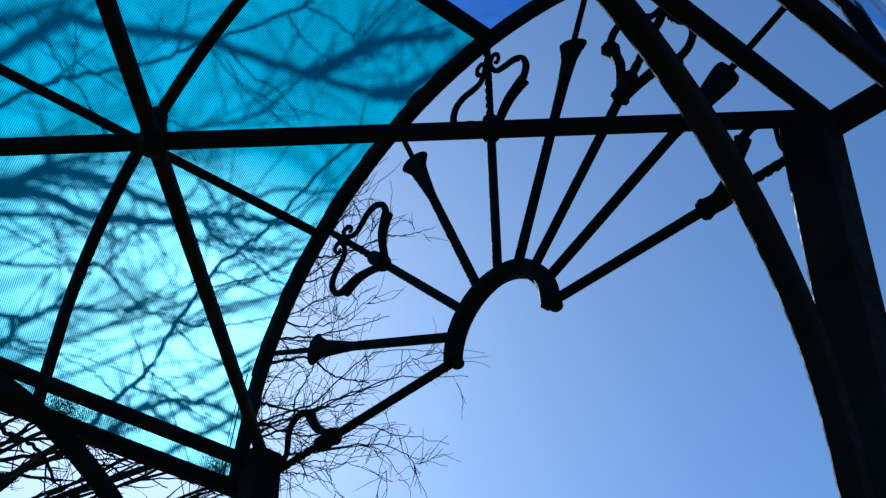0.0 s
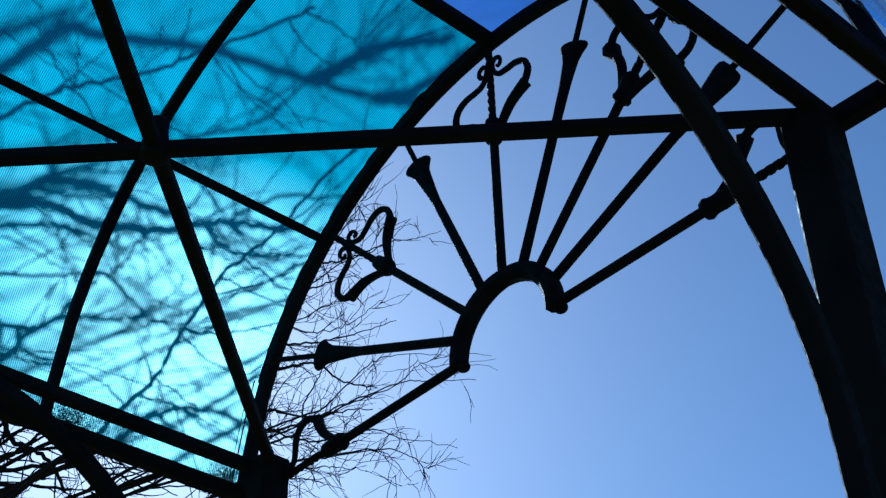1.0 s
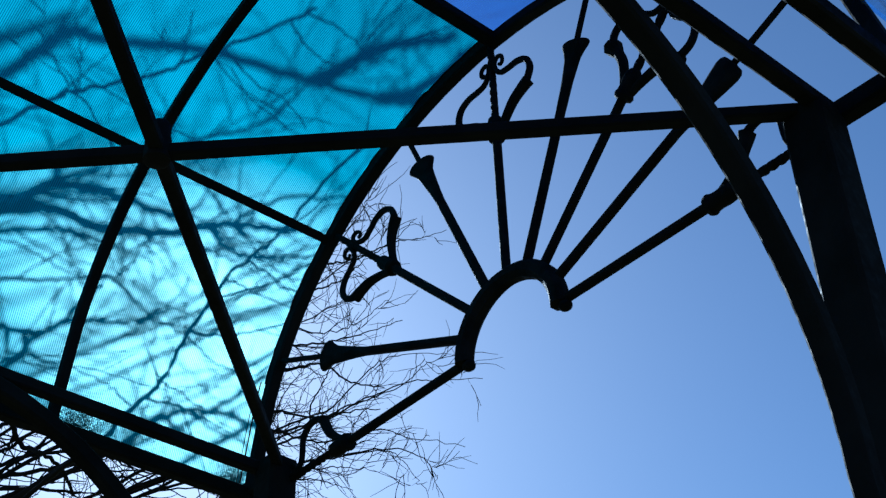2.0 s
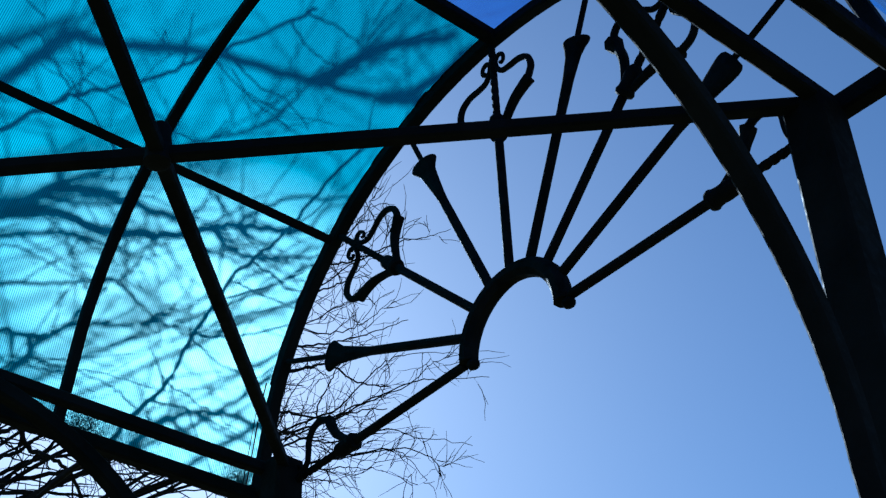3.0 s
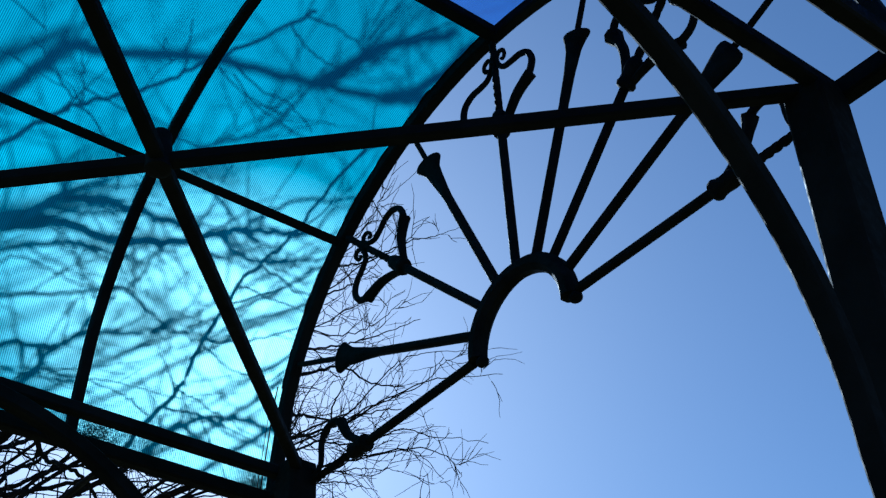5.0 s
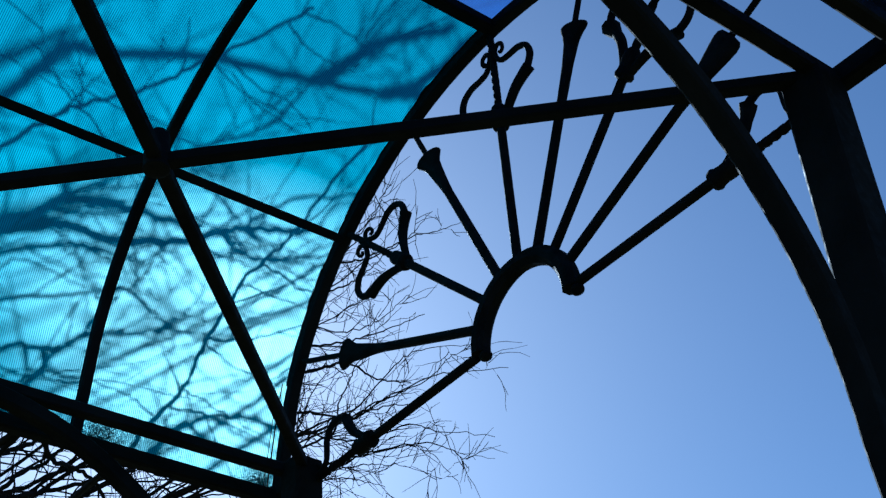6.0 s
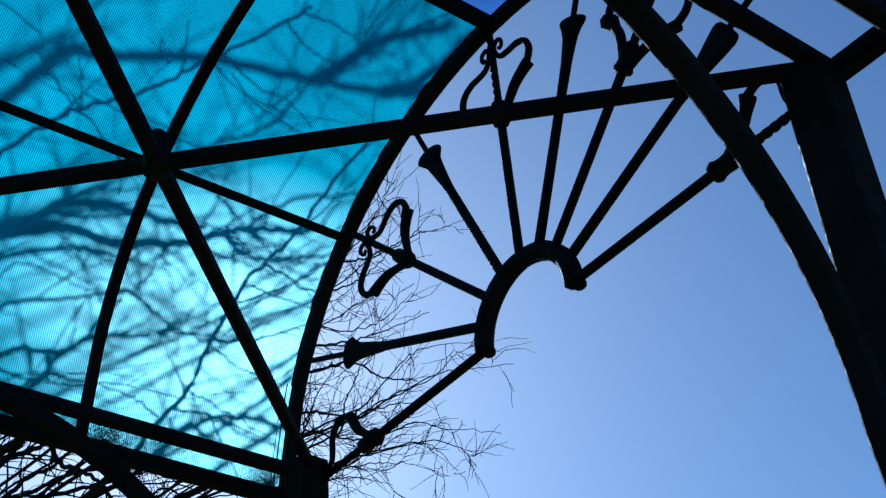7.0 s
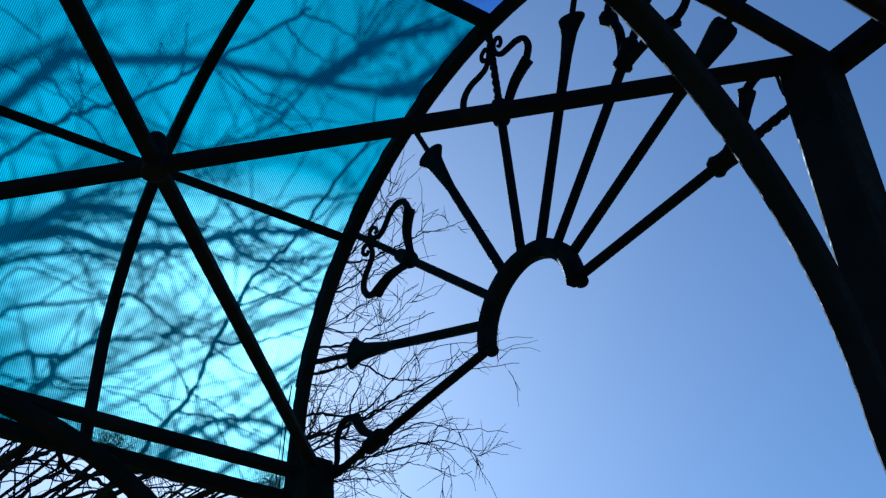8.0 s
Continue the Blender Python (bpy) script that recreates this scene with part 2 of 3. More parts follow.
UP = Vector((0, 1, 0))
for k in range(-4, 5):
    a = radians(90 + k * 22.3 + SPOKES[k])
    end = 0.905 if abs(k) == 4 else 1 / math.hypot(math.cos(a) / ARC, math.sin(a) / RISE)     # up to the post or the arch
    radial = (fan(k, 1) - fan(k, 0)).normalized()
    if k % 2:
        # plain rod with a lily-shaped flower
        smooth(part("spoke", sweep(bmesh.new(), [fan(k, 0.18), fan(k, 0.45), fan(k, 0.68), fan(k, 0.80), fan(k, end)], round_profile(0.0098), UP,
               [1, 1, 1, 0.62, 0.62]), FORGED, screen))
        st = [(0.0, 0.0098), (0.030, 0.0122), (0.060, 0.0158), (0.085, 0.0182), (0.108, 0.0208), (0.126, 0.0275), (0.137, 0.0338), (0.1405, 0.0352),
              (0.1435, 0.0340), (0.1440, 0.0270), (0.1440, 0.008)]
        if k == 3:     # a fuller, rounded bud
            st = [(0.0, 0.0098), (0.030, 0.0145), (0.060, 0.0205), (0.090, 0.0265), (0.112, 0.0310), (0.128, 0.0335), (0.138, 0.0320), (0.144, 0.0260), (0.146, 0.010)]
        base = fan(k, 0.616 if k == 3 else 0.602)
        flower = smooth(part("flower", turned(bmesh.new(), base, radial, st, 18), FORGED, screen))
        side = (fan(k, 0.7, 0.1) - fan(k, 0.7)).normalized()
        for v in flower.data.vertices:     # hammered flat, and one of them aslant
            d, w = (v.co - base).dot(radial), (v.co - base).dot(side)
            v.co.y *= 1.0 - 0.55 * min(1.0, max(0.0, d / 0.06))
            v.co += radial * ((-0.26 if k == -1 else 0.03) * w * min(1.0, max(0.0, (d - 0.09) / 0.03)))
    else:
        smooth(part("spoke", sweep(bmesh.new(), [fan(k, 0.18), fan(k, 0.4), fan(k, 0.66)], round_profile(0.0092), UP), FORGED, screen))
        n = 44
        smooth(part("twisted_rod", sweep(bmesh.new(), [fan(k, 0.65 + (end - 0.65) * i / n) for i in range(n + 1)], box_profile(0.0135, 0.0135, 0.002), UP,
               twist=0.42), FORGED, screen), 30)
        st = [(-0.020, 0.0095), (-0.017, 0.0165), (-0.010, 0.019), (-0.004, 0.0165), (0.006, 0.0155), (0.020, 0.0165), (0.034, 0.0155), (0.042, 0.009)]
        smooth(part("collar", turned(bmesh.new(), fan(k, 0.630 if k == 4 else 0.640), radial, st, 14), FORGED, screen))
        for s in ((-1, 1) if abs(k) < 4 else (1 if k < 0 else -1,)):
            q = {-4: 0.97, 2: 1.03, 4: 0.94}.get(k, 1.0)
            leaf = [(0.632, 0.012), (0.670, 0.034), (0.708, 0.066), (0.730, 0.102), (0.741, 0.128)]
            thin = [(0.733, 0.122), (0.775, 0.141), (0.813, 0.131), (0.832, 0.100), (0.834, 0.062), (0.839, 0.034), (0.860, 0.017),
                    (0.888, 0.011), (0.905, 0.022), (0.899, 0.039), (0.879, 0.042), (0.870, 0.034), (0.876, 0.028)]
            lp = curve_points([fan(k, r, s * t, 0.004) for r, t in ((0.632 + (r - 0.632) * q, t * q) for r, t in leaf)], 6)
            m = len(lp) - 1
            lip = 2.6 if k == 2 and s < 0 else 1.3 if k == 4 else 0.35
            size = [0.7 + 0.35 * math.sin(math.pi * 0.5 * i / m) + lip * max(0.0, i / m - 0.7) for i in range(m + 1)]
            smooth(part("leaf", sweep(bmesh.new(), lp, box_profile(0.0185, 0.022, 0.006), UP, size), FORGED, screen))
            tp = curve_points([fan(k, r, s * t) for r, t in ((0.632 + (r - 0.632) * q, t * q) for r, t in thin)], 6)
            m = len(tp) - 1
            smooth(part("scroll", sweep(bmesh.new(), tp, round_profile(0.0078, 8), UP, [1.0 - 0.55 * i / m for i in range(m + 1)]), FORGED, screen))


# roof sheets
def roof_sheet(name, side, y0, y1, k, material, label):
    sec = [q for q in section(k, 60) if side * q[0] >= -1e-6]
    if side > 0:   # this sheet has come loose and stands off towards the eaves
        sec = [(x + 0.032 * max(0.0, 1 - z / 0.75) ** 1.5, z) for x, z in sec]
    if side < 0:
        sec[-1] = (-0.004, RISE + k)
    else:
        sec[0] = (0.004, RISE + k)
    bm = bmesh.new()
    th = 0.006 / S
    n = 24
    rows = []
    for outer in (0, 1):
        grid = []
        for j in range(n + 1):
            y = y0 + (y1 - y0) * j / n
            row = []
            for x, z in sec:
                l = math.hypot(x, z) or 1
                e = th * outer
                wave = 0.0025 * noise.noise(Vector((x * 2.1, y * 2.3, z * 2.1)))
                row.append(bm.verts.new(P(x + x / l * (e + wave), y, z + z / l * (e + wave))))
            grid.append(row)
        rows.append(grid)
    for k, g in enumerate(rows):
        for a, b in zip(g, g[1:]):
            for i in range(len(a) - 1):
                bm.faces.new((a[i], a[i + 1], b[i + 1], b[i])).material_index = k
    low, high = rows
    m = len(sec) - 1
    for i in range(m):
        for j in (0, n):
            bm.faces.new((low[j][i], low[j][i + 1], high[j][i + 1], high[j][i])).material_index = 1
    for j in range(n):
        for i in (0, m):
            bm.faces.new((low[j][i], low[j + 1][i], high[j + 1][i], high[j][i])).material_index = 1
    ob = part(name, bm, material[0], canopy, label)
    ob.data.materials.append(material[1])
    return smooth(ob, 60)


roof_sheet("roof_sheet", -1, -2.03, 0.0, 0.030, (CYAN, CYAN_SKIN), "translucent cyan twin-wall plastic sheet with branch shadows")
roof_sheet("roof_sheet", 1, -2.03, 0.015, 0.030, (BLUE, BLUE_SKIN), "clear blue plastic sheet, slightly wavy")


def dirt_specks(count):
    """Grit and leaf crumbs that have washed down inside the sheet to its foot."""
    pick = random.Random(3)
    (x0, z0), (x1, z1) = section(0.034, 60)[:2]
    v, f = [], []
    while len(f) < count:
        y, h = pick.uniform(-1.2, -0.008), pick.expovariate(1 / 0.060)
        heap = max(math.exp(-((y + 0.545) / 0.055) ** 2), math.exp(-((y + 0.045) / 0.055) ** 2))     # two drifts, beside a rib and in the corner
        if h > z1 or pick.random() > 0.10 + 0.22 * noise.noise(Vector((y * 5, h * 9, 1.7))) + (0.62 * heap if h < 0.12 else 0.0):
            continue
        r = 0.00033 * math.exp(pick.uniform(0, 1.3)) * (1.0 + 0.3 * heap if h < 0.12 else 0.8)
        mid = P(x0 + (x1 - x0) * h / z1, y, h)
        along = Vector((S * (x1 - x0), 0, S * (z1 - z0))).normalized()
        a, q = pick.uniform(0, 6.28), len(v)
        for j in range(5):
            e = r * pick.uniform(0.5, 1.3)
            v.append(mid + along * (e * math.cos(a + j * 1.257) * 1.3) + Vector((0, e * math.sin(a + j * 1.257), 0)))
        v.append(mid - along.cross(Vector((0, 1, 0))) * (0.4 * r))
        f.append([q + j for j in range(5)])
        f += [(q + j, q + (j + 1) % 5, q + 5) for j in range(5)]
    me = bpy.data.meshes.new("dirt")
    me.from_pydata(v, [], f)
    me.materials.append(BARK)
    ob = new("dirt", me)
    ob.parent = canopy
    return tagged(ob, "dark grit and leaf crumbs", kind="stuff")


dirt_specks(150000)

# ---- tree ----
rng = random.Random(7)


class Wood:
    """Tubes of many branches, gathered for one mesh."""

    def __init__(self):
        self.v, self.f = [], []

    def tube(self, pts, radii, n):
        base = len(self.v)
        up = Vector((0.31, 0.22, 0.93))
        if len(pts) < 2:
            return
        for p, r, (a, b) in zip(pts, radii, frames_along(pts, up)):
            for j in range(n):
                t = 2 * math.pi * j / n
                self.v.append(p + a * (r * math.cos(t)) + b * (r * math.sin(t)))
        for i in range(len(pts) - 1):
            for j in range(n):
                q = base + i * n
                self.f.append((q + j, q + (j + 1) % n, q + n + (j + 1) % n, q + n + j))

    def mesh(self, name, material, parent, label=""):
        me = bpy.data.meshes.new(name)
        me.from_pydata(self.v, [], self.f)
        me.materials.append(material)
        ob = new(name, me)
        ob.parent = parent
        ob.matrix_parent_inverse = parent.matrix_basis.inverted()
        me.polygons.foreach_set("use_smooth", [True] * len(me.polygons))
        return tagged(ob, label)


def wander(start, way, length, steps, bend, lift):
    pts, d = [Vector(start)], Vector(way).normalized()
    for i in range(steps):
        d = (d + Vector((rng.gauss(0, bend), rng.gauss(0, bend), rng.gauss(0, bend) + lift))).normalized()
        pts.append(pts[-1] + d * (length / steps))
    return pts


def off_way(d, spread):
    a = d.orthogonal().normalized()
    a.rotate(Matrix.Rotation(rng.uniform(0, 2 * math.pi), 3, d))
    return (d * math.cos(spread) + a * math.sin(spread)).normalized()


def cleared(pts):
    """A branch cut short where it would run into the canopy."""
    for i, p in enumerate(pts):
        low, over = p.z < Z0 + 0.1, max(0.0, 1 - (p.x / (S * 1.15)) ** 2)
        if -1.6 < p.y < 0.06 and abs(p.x) < S * 1.2 and (low or p.z < Z0 + 0.06 + S * 1.03 * math.sqrt(over)):
            return pts[:i]
    return pts


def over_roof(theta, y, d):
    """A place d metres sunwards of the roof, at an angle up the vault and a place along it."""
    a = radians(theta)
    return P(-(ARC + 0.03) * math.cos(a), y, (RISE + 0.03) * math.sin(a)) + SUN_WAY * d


def jittered(p, k):
    return Vector(p) + Vector((rng.gauss(0, k), rng.gauss(0, k), rng.gauss(0, k)))


def grow(course, r0, r1, side, share, twiggy, bare, fine, twig=(0.10, 0.36), lift=0.0):
    """One limb along its course, with side branches and, past the bare stretch, twigs. Returns its wood."""
    wood = Wood()
    lp = [jittered(p, 0.0022) for p in cleared(curve_points(course, 6))]
    n = len(lp) - 1
    radius = [r0 + (r1 - r0) * (i / max(1, n)) ** 0.7 for i in range(n + 1)]
    wood.tube(lp, radius, 8)
    for j in range(2, n + 1):
        f = j / n
        if rng.random() > share * (1.0 if lift == 0.0 else 1.35 - 0.9 * f):
            continue
        d = (lp[j] - lp[j - 1]).normalized()
        l2 = rng.uniform(*side) * (1.15 - 0.5 * f)
        bp = cleared(wander(lp[j], off_way(d, rng.uniform(0.4, 1.1)), l2, 9, 0.10, lift))
        rb = min(radius[j] * 0.62, 0.0030 + 0.0050 * l2)
        wood.tube(bp, [rb * (1 - 0.7 * q / 9) for q in range(len(bp))], 5)
        for q in range(2, len(bp)):
            if f >= bare and rng.random() < twiggy:
                d2 = (bp[q] - bp[q - 1]).normalized()
                sp = cleared(wander(bp[q], off_way(d2, rng.uniform(0.35, 1.0)), rng.uniform(*twig), 6, 0.12, 0.01 + lift))
                fine.tube(sp, [(0.0024 if lift == 0.0 else 0.0016) * (1 - 0.5 * w / 6) for w in range(len(sp))], 3)
                for w in range(2, len(sp)):
                    if rng.random() < (0.6 if lift == 0.0 else 0.35):
                        d3 = (sp[w] - sp[w - 1]).normalized()
                        tw = cleared(wander(sp[w], off_way(d3, rng.uniform(0.4, 0.9)), rng.uniform(0.03, 0.12), 3, 0.16, 0.01))
                        fine.tube(tw, [0.0012, 0.0011, 0.0009, 0.0007][:len(tw)], 3)
    return wood


def bare_tree(base, height, girth):
    tree = tagged(new("tree"), "bare winter tree with thin curving twigs", "tree")
    tree.location = base
    trunk, fine = Wood(), Wood()
    tp = wander(base, (0.0, 0, 1), height, 18, 0.03, 0.06)
    trunk.tube(tp, [girth * (1 - 0.9 * i / 18) + 0.01 for i in range(19)], 12)
    trunk.mesh("trunk", BARK, tree)

    def at(z):
        i = min(17, int(z / height * 18))
        return tp[i].lerp(tp[i + 1], z / height * 18 - i)

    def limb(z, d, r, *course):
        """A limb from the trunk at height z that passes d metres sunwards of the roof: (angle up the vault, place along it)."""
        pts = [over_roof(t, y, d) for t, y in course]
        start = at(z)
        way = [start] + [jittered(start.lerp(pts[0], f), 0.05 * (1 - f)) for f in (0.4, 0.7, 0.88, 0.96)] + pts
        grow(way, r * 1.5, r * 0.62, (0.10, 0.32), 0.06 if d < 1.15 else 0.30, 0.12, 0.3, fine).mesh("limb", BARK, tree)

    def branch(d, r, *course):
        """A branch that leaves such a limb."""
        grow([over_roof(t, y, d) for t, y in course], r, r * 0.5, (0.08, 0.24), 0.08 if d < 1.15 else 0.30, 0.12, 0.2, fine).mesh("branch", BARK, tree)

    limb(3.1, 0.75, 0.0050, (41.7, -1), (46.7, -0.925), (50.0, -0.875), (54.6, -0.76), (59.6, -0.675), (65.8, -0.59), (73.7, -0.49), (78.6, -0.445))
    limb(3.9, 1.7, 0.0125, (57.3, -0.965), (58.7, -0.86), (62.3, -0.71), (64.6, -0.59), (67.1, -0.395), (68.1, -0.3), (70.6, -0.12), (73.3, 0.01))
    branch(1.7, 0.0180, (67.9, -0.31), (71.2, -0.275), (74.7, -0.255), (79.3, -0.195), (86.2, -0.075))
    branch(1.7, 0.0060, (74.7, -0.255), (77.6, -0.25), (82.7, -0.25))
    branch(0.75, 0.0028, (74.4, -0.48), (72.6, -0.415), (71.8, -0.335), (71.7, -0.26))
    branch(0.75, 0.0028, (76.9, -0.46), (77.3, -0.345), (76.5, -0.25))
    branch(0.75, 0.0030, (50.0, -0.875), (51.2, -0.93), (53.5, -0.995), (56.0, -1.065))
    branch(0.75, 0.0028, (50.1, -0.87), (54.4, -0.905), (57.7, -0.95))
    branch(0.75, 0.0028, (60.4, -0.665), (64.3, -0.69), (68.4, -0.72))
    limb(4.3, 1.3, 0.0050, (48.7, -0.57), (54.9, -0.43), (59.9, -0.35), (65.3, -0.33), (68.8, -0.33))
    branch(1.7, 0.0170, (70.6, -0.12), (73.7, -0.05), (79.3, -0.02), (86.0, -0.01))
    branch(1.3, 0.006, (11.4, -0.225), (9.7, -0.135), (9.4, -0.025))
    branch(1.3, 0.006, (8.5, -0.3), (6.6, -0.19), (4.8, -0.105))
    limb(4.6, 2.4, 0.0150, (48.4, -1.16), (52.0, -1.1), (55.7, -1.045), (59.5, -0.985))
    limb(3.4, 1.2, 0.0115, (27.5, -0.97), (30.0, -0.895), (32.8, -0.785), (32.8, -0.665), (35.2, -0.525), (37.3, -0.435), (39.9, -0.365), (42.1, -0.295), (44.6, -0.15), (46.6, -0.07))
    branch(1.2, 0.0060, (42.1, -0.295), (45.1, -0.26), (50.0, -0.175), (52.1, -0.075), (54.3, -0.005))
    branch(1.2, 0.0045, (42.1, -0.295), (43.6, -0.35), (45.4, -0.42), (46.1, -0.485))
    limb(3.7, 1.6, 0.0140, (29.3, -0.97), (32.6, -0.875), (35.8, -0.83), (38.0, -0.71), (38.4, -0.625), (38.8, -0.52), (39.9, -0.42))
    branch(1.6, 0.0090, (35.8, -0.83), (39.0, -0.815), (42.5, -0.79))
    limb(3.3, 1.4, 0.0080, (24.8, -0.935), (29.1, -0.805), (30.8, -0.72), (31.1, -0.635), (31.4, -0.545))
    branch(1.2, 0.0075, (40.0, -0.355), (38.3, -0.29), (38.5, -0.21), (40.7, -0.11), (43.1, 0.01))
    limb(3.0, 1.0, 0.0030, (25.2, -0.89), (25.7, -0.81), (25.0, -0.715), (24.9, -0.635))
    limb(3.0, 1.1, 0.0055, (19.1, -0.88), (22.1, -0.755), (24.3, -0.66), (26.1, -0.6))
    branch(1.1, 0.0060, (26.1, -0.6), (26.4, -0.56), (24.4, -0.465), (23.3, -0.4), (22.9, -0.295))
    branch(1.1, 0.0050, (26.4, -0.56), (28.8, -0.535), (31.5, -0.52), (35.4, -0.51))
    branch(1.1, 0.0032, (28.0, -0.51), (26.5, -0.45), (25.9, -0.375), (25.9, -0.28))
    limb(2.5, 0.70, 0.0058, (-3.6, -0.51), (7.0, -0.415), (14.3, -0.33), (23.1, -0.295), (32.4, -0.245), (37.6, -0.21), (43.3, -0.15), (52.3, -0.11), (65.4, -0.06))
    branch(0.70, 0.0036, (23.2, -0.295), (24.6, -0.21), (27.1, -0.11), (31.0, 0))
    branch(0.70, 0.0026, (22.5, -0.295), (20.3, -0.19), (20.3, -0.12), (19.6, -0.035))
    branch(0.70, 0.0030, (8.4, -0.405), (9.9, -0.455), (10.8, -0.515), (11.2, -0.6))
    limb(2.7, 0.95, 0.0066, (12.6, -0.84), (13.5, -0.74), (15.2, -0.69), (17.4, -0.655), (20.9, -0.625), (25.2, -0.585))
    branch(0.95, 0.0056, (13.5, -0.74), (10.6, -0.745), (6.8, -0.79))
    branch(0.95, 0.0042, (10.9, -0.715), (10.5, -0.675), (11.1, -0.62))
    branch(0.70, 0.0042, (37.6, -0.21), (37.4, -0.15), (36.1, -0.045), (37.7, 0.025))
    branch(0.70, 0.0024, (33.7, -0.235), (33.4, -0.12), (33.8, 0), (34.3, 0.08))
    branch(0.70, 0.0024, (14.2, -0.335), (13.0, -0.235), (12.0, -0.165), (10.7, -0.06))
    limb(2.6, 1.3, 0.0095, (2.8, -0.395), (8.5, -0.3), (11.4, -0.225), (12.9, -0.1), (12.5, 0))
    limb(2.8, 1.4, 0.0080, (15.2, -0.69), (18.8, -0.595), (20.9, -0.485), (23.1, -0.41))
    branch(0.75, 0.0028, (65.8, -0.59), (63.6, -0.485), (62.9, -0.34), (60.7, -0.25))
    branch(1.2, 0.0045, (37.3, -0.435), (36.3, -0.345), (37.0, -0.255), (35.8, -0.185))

    # farther boughs, whose shadows blur together on the roof
    rng.seed(11)
    for k in range(6):
        t, y = (rng.uniform(0, 30) if k < 3 else 30 + 9 * (k - 3) + rng.uniform(-4, 4)), -0.95 + 0.35 * (k % 3)
        pts = [over_roof(t, y - 0.25, 3.5), over_roof(t + rng.uniform(-8, 14), y, 3.3), over_roof(t + rng.uniform(-8, 26), y + 0.35, 3.1)]
        start = at(rng.uniform(3.2, 4.8))
        grow([start, jittered(start.lerp(pts[0], 0.5), 0.08)] + pts, 0.010, 0.004, (0.25, 0.60), 0.55, 0.15, 0.3, fine).mesh("limb", BARK, tree)

    rng.seed(23)

    def bough(z, r0, r1, twigs, *course):
        """A bough from the trunk at height z that comes into the open past the gable or below the eaves, with upturned twigs."""
        start, first = at(z), Vector(course[0])
        way = [start] + [jittered(start.lerp(first, f), 0.08 * (1 - f)) for f in (0.4, 0.7, 0.88, 0.96)] + [Vector(p) for p in course]
        size = (0.04, 0.15) if twigs == 1.0 else (0.10, 0.35)
        grow(way, r0 * 2.3, r1, size, 0.33, 0.24 * twigs, 0.35, fine, (0.03, 0.11), 0.035).mesh("limb", BARK, tree)

    bough(3.1, 0.0058, 0.0020, 1.0, (-1.76, 0.67, 3.74), (-1.74, 0.75, 3.78), (-1.72, 0.84, 3.82), (-1.62, 0.88, 3.72), (-1.59, 1.00, 3.73))
    bough(3.2, 0.0045, 0.0012, 1.0, (-1.65, 0.60, 3.75), (-1.62, 0.70, 3.79), (-1.59, 0.80, 3.83), (-1.46, 0.81, 3.80), (-1.40, 0.92, 3.86))
    bough(3.0, 0.0036, 0.0010, 1.0, (-1.67, 0.60, 3.53), (-1.66, 0.70, 3.55), (-1.65, 0.80, 3.57), (-1.50, 0.81, 3.56), (-1.40, 0.95, 3.64), (-1.37, 1.05, 3.67), (-1.22, 1.09, 3.62))
    bough(3.0, 0.0050, 0.0016, 1.0, (-1.77, 0.67, 3.52), (-1.75, 0.76, 3.56), (-1.73, 0.85, 3.61), (-1.59, 0.86, 3.59), (-1.56, 0.96, 3.62))
    bough(2.9, 0.0034, 0.0010, 1.0, (-1.69, 0.63, 3.48), (-1.67, 0.75, 3.48), (-1.63, 0.87, 3.51), (-1.48, 0.91, 3.49), (-1.47, 1.01, 3.49), (-1.40, 1.17, 3.49))
    bough(2.8, 0.0038, 0.0009, 1.0, (-1.63, 0.66, 3.34), (-1.58, 0.77, 3.39), (-1.56, 0.86, 3.43), (-1.41, 0.90, 3.39), (-1.40, 1.01, 3.38), (-1.44, 1.07, 3.35))
    bough(2.8, 0.0024, 0.0009, 1.0, (-1.53, 0.77, 3.37), (-1.47, 0.90, 3.41), (-1.48, 0.97, 3.41), (-1.40, 0.98, 3.30))
    bough(3.1, 0.0028, 0.0009, 1.0, (-1.56, 0.75, 3.54), (-1.53, 0.81, 3.62), (-1.47, 0.88, 3.72), (-1.34, 0.89, 3.69), (-1.28, 1.02, 3.71))
    bough(3.1, 0.0022, 0.0009, 1.0, (-1.45, 0.86, 3.58), (-1.41, 0.94, 3.64), (-1.38, 0.99, 3.71), (-1.26, 0.98, 3.68))
    bough(3.3, 0.0026, 0.0009, 1.0, (-1.60, 0.60, 3.81), (-1.58, 0.72, 3.82), (-1.54, 0.82, 3.87), (-1.43, 0.80, 3.84), (-1.40, 0.86, 3.92))
    bough(3.4, 0.0026, 0.0009, 1.0, (-1.61, 0.61, 3.80), (-1.54, 0.71, 3.88), (-1.52, 0.77, 3.94), (-1.40, 0.74, 3.93))
    bough(3.5, 0.0034, 0.0008, 1.0, (-1.33, 0.51, 3.85), (-1.31, 0.60, 3.89), (-1.28, 0.67, 3.94), (-1.15, 0.68, 3.91), (-1.12, 0.76, 3.95), (-1.09, 0.84, 4.00))
    bough(3.5, 0.0020, 0.0008, 1.0, (-1.18, 0.66, 3.90), (-1.16, 0.71, 3.96), (-1.13, 0.75, 4.03))
    bough(3.5, 0.0036, 0.0012, 1.0, (-1.46, 0.56, 3.84), (-1.42, 0.65, 3.89), (-1.39, 0.71, 3.96), (-1.29, 0.68, 3.93))
    bough(3.6, 0.0026, 0.0009, 1.0, (-1.42, 0.62, 4.00), (-1.39, 0.67, 4.08), (-1.38, 0.70, 4.15), (-1.25, 0.66, 4.14))
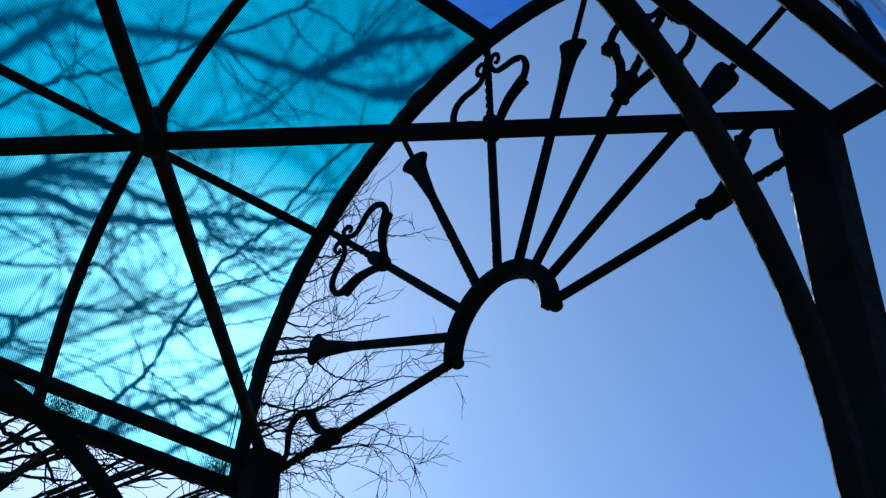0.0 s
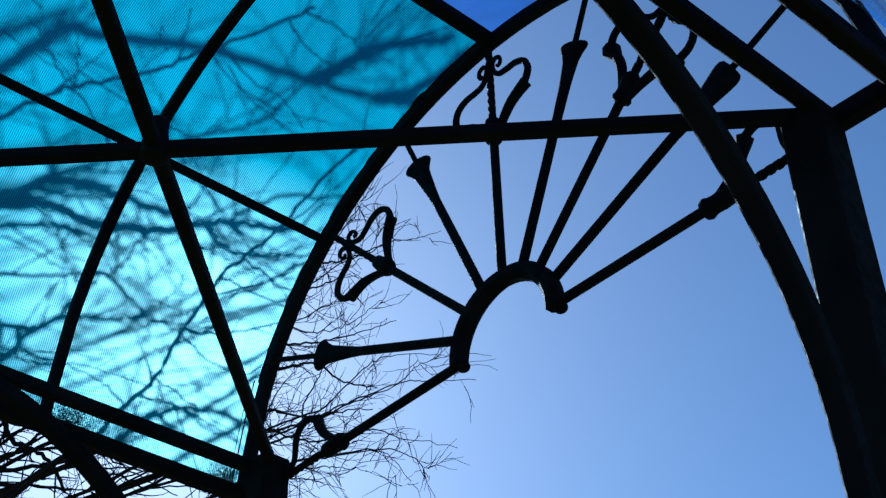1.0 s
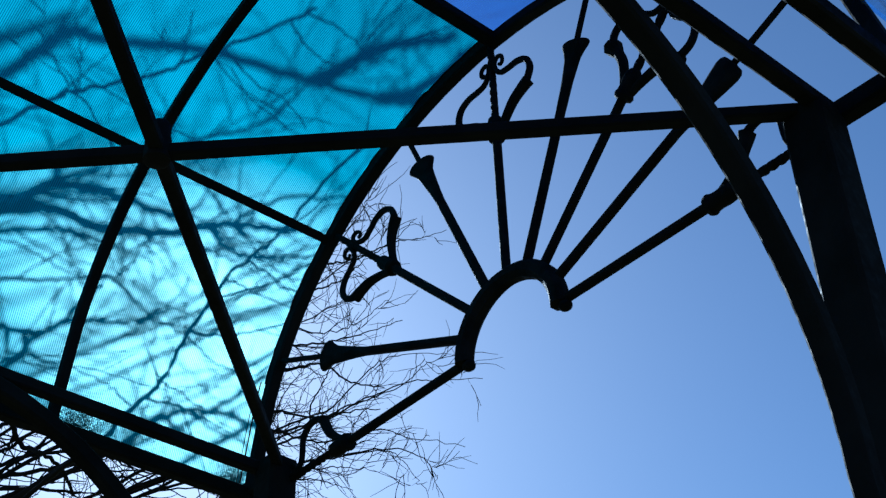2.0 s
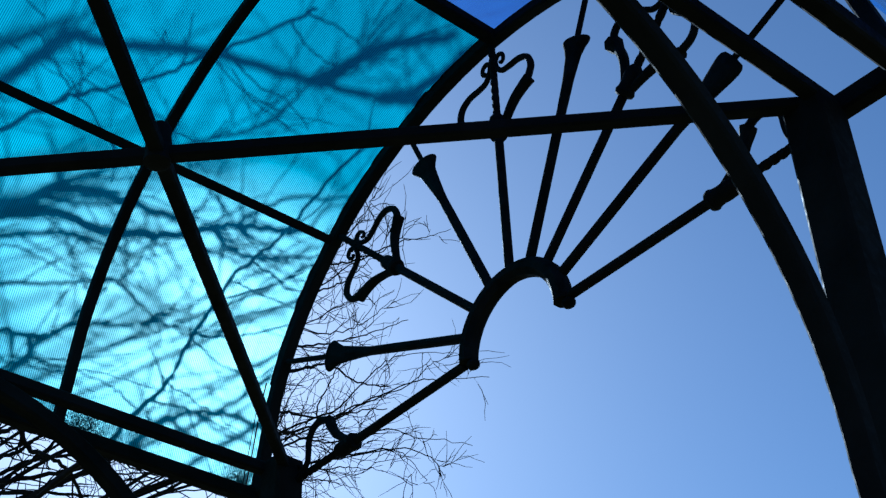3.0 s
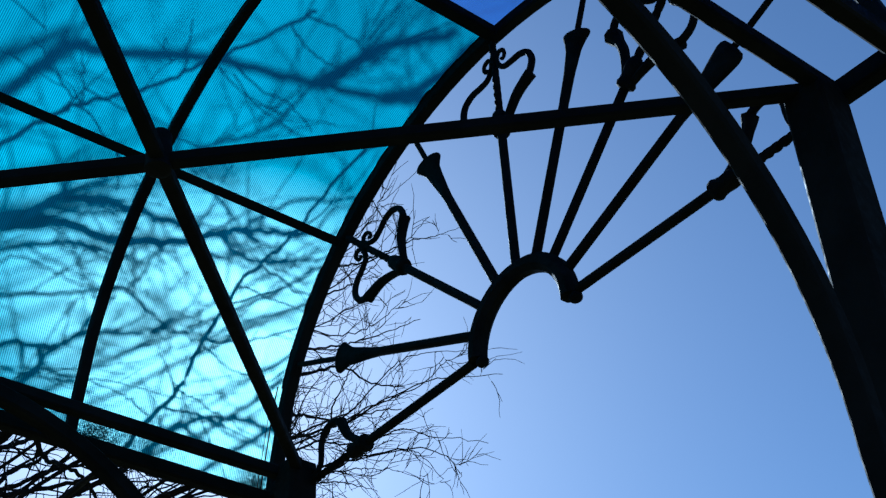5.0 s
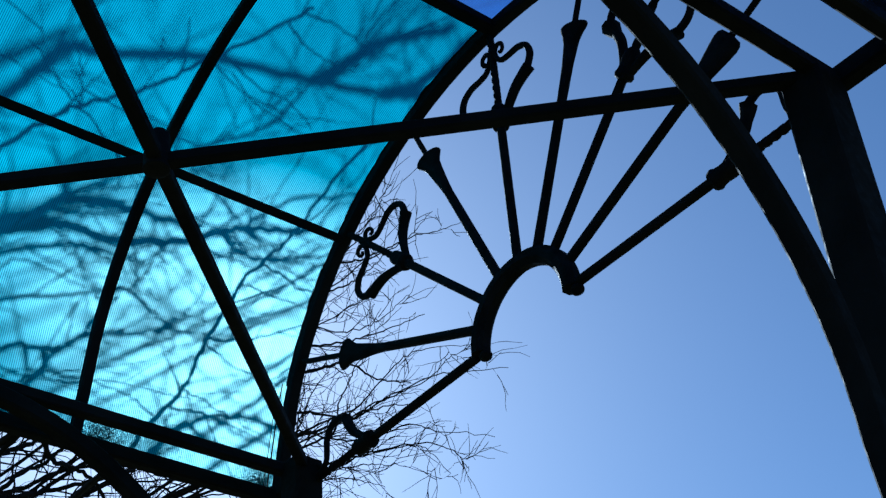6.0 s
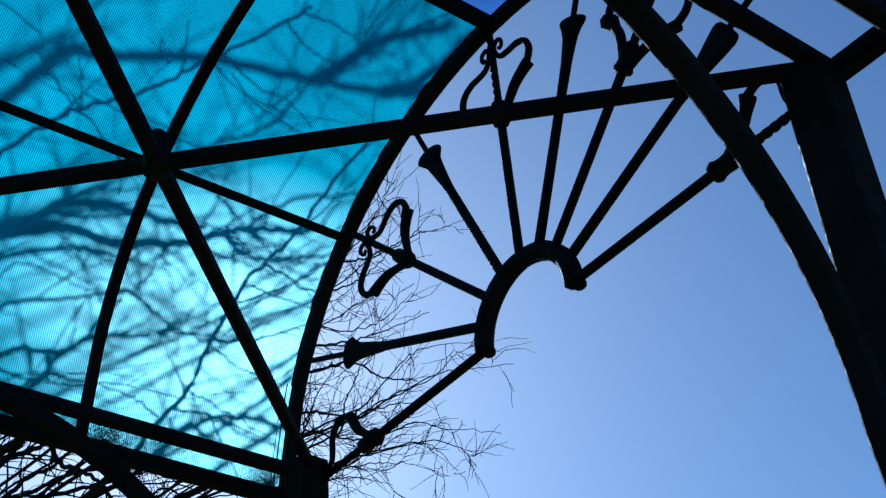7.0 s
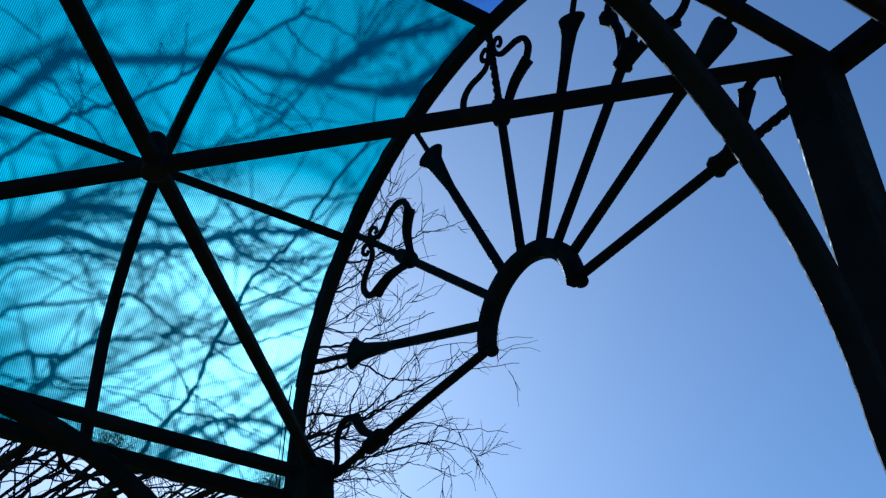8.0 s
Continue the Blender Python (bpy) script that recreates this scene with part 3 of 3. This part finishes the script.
    bough(3.0, 0.0032, 0.0012, 1.0, (-1.63, 0.72, 3.48), (-1.62, 0.73, 3.58), (-1.60, 0.76, 3.66), (-1.50, 0.72, 3.66), (-1.48, 0.78, 3.71))
    bough(2.9, 0.0024, 0.0010, 1.0, (-1.76, 0.66, 3.55), (-1.71, 0.70, 3.67), (-1.69, 0.75, 3.75), (-1.55, 0.74, 3.75))
    bough(2.7, 0.0030, 0.0009, 1.0, (-1.63, 0.66, 3.32), (-1.60, 0.77, 3.36), (-1.59, 0.86, 3.39), (-1.47, 0.88, 3.33))
    bough(2.6, 0.0026, 0.0009, 1.0, (-1.74, 0.69, 3.34), (-1.71, 0.80, 3.38), (-1.71, 0.89, 3.39), (-1.61, 0.89, 3.33))
    bough(2.8, 0.0075, 0.0045, 0.5, (-2.44, -0.03, 3.41), (-2.43, 0.07, 3.47), (-2.42, 0.16, 3.54), (-2.27, 0.23, 3.52), (-2.22, 0.42, 3.55))
    bough(2.7, 0.0090, 0.0050, 0.5, (-2.36, -0.06, 3.35), (-2.36, 0.04, 3.40), (-2.35, 0.15, 3.45), (-2.21, 0.21, 3.43), (-2.18, 0.33, 3.49))
    bough(2.9, 0.0075, 0.0040, 0.5, (-2.42, -0.01, 3.43), (-2.42, 0.05, 3.51), (-2.41, 0.13, 3.57), (-2.28, 0.13, 3.57), (-2.28, 0.18, 3.65))
    bough(2.9, 0.0080, 0.0050, 0.5, (-2.13, -0.06, 3.54), (-2.18, 0.01, 3.51), (-2.24, 0.08, 3.48), (-2.14, 0.10, 3.42), (-2.17, 0.19, 3.41), (-2.22, 0.27, 3.36))
    bough(2.8, 0.0036, 0.0016, 0.5, (-2.22, 0.22, 3.42), (-2.20, 0.34, 3.46), (-2.18, 0.45, 3.49), (-2.07, 0.47, 3.45), (-2.07, 0.59, 3.45))
    bough(2.8, 0.0045, 0.0018, 0.5, (-2.24, 0.21, 3.59), (-2.26, 0.32, 3.57), (-2.27, 0.45, 3.55), (-2.17, 0.50, 3.47), (-2.17, 0.64, 3.45))
    bough(2.6, 0.0080, 0.0045, 0.5, (-2.37, -0.05, 3.32), (-2.37, 0.05, 3.37), (-2.35, 0.19, 3.41), (-2.21, 0.29, 3.37))
    bough(3.0, 0.0090, 0.0050, 0.5, (-2.48, -0.04, 3.57), (-2.47, 0.06, 3.63), (-2.47, 0.13, 3.68), (-2.33, 0.16, 3.68))
    bough(2.7, 0.0040, 0.0015, 0.5, (-2.05, 0.34, 3.38), (-2.05, 0.46, 3.37), (-2.02, 0.60, 3.41), (-1.89, 0.67, 3.32))
    bough(2.7, 0.0036, 0.0015, 0.5, (-2.27, 0.39, 3.39), (-2.24, 0.48, 3.49), (-2.20, 0.60, 3.55), (-2.06, 0.67, 3.49))

    # the far side of the crown
    for k in range(7):
        a = radians(150 + 170 * (k + rng.random()) / 7)
        start = at(rng.uniform(2.6, 4.8))
        way = wander(start, (math.cos(a), math.sin(a), rng.uniform(0.1, 0.5)), rng.uniform(1.4, 2.2), 4, 0.12, 0.0)
        grow(way, 0.022, 0.005, (0.4, 0.9), 0.8, 0.7, 0.25, fine).mesh("limb", BARK, tree)
    tagged(fine.mesh("twig_growth", BARK, tree), kind="stuff")
    return tree


bare_tree((-4.2, -0.5, 0.0), 5.6, 0.11)
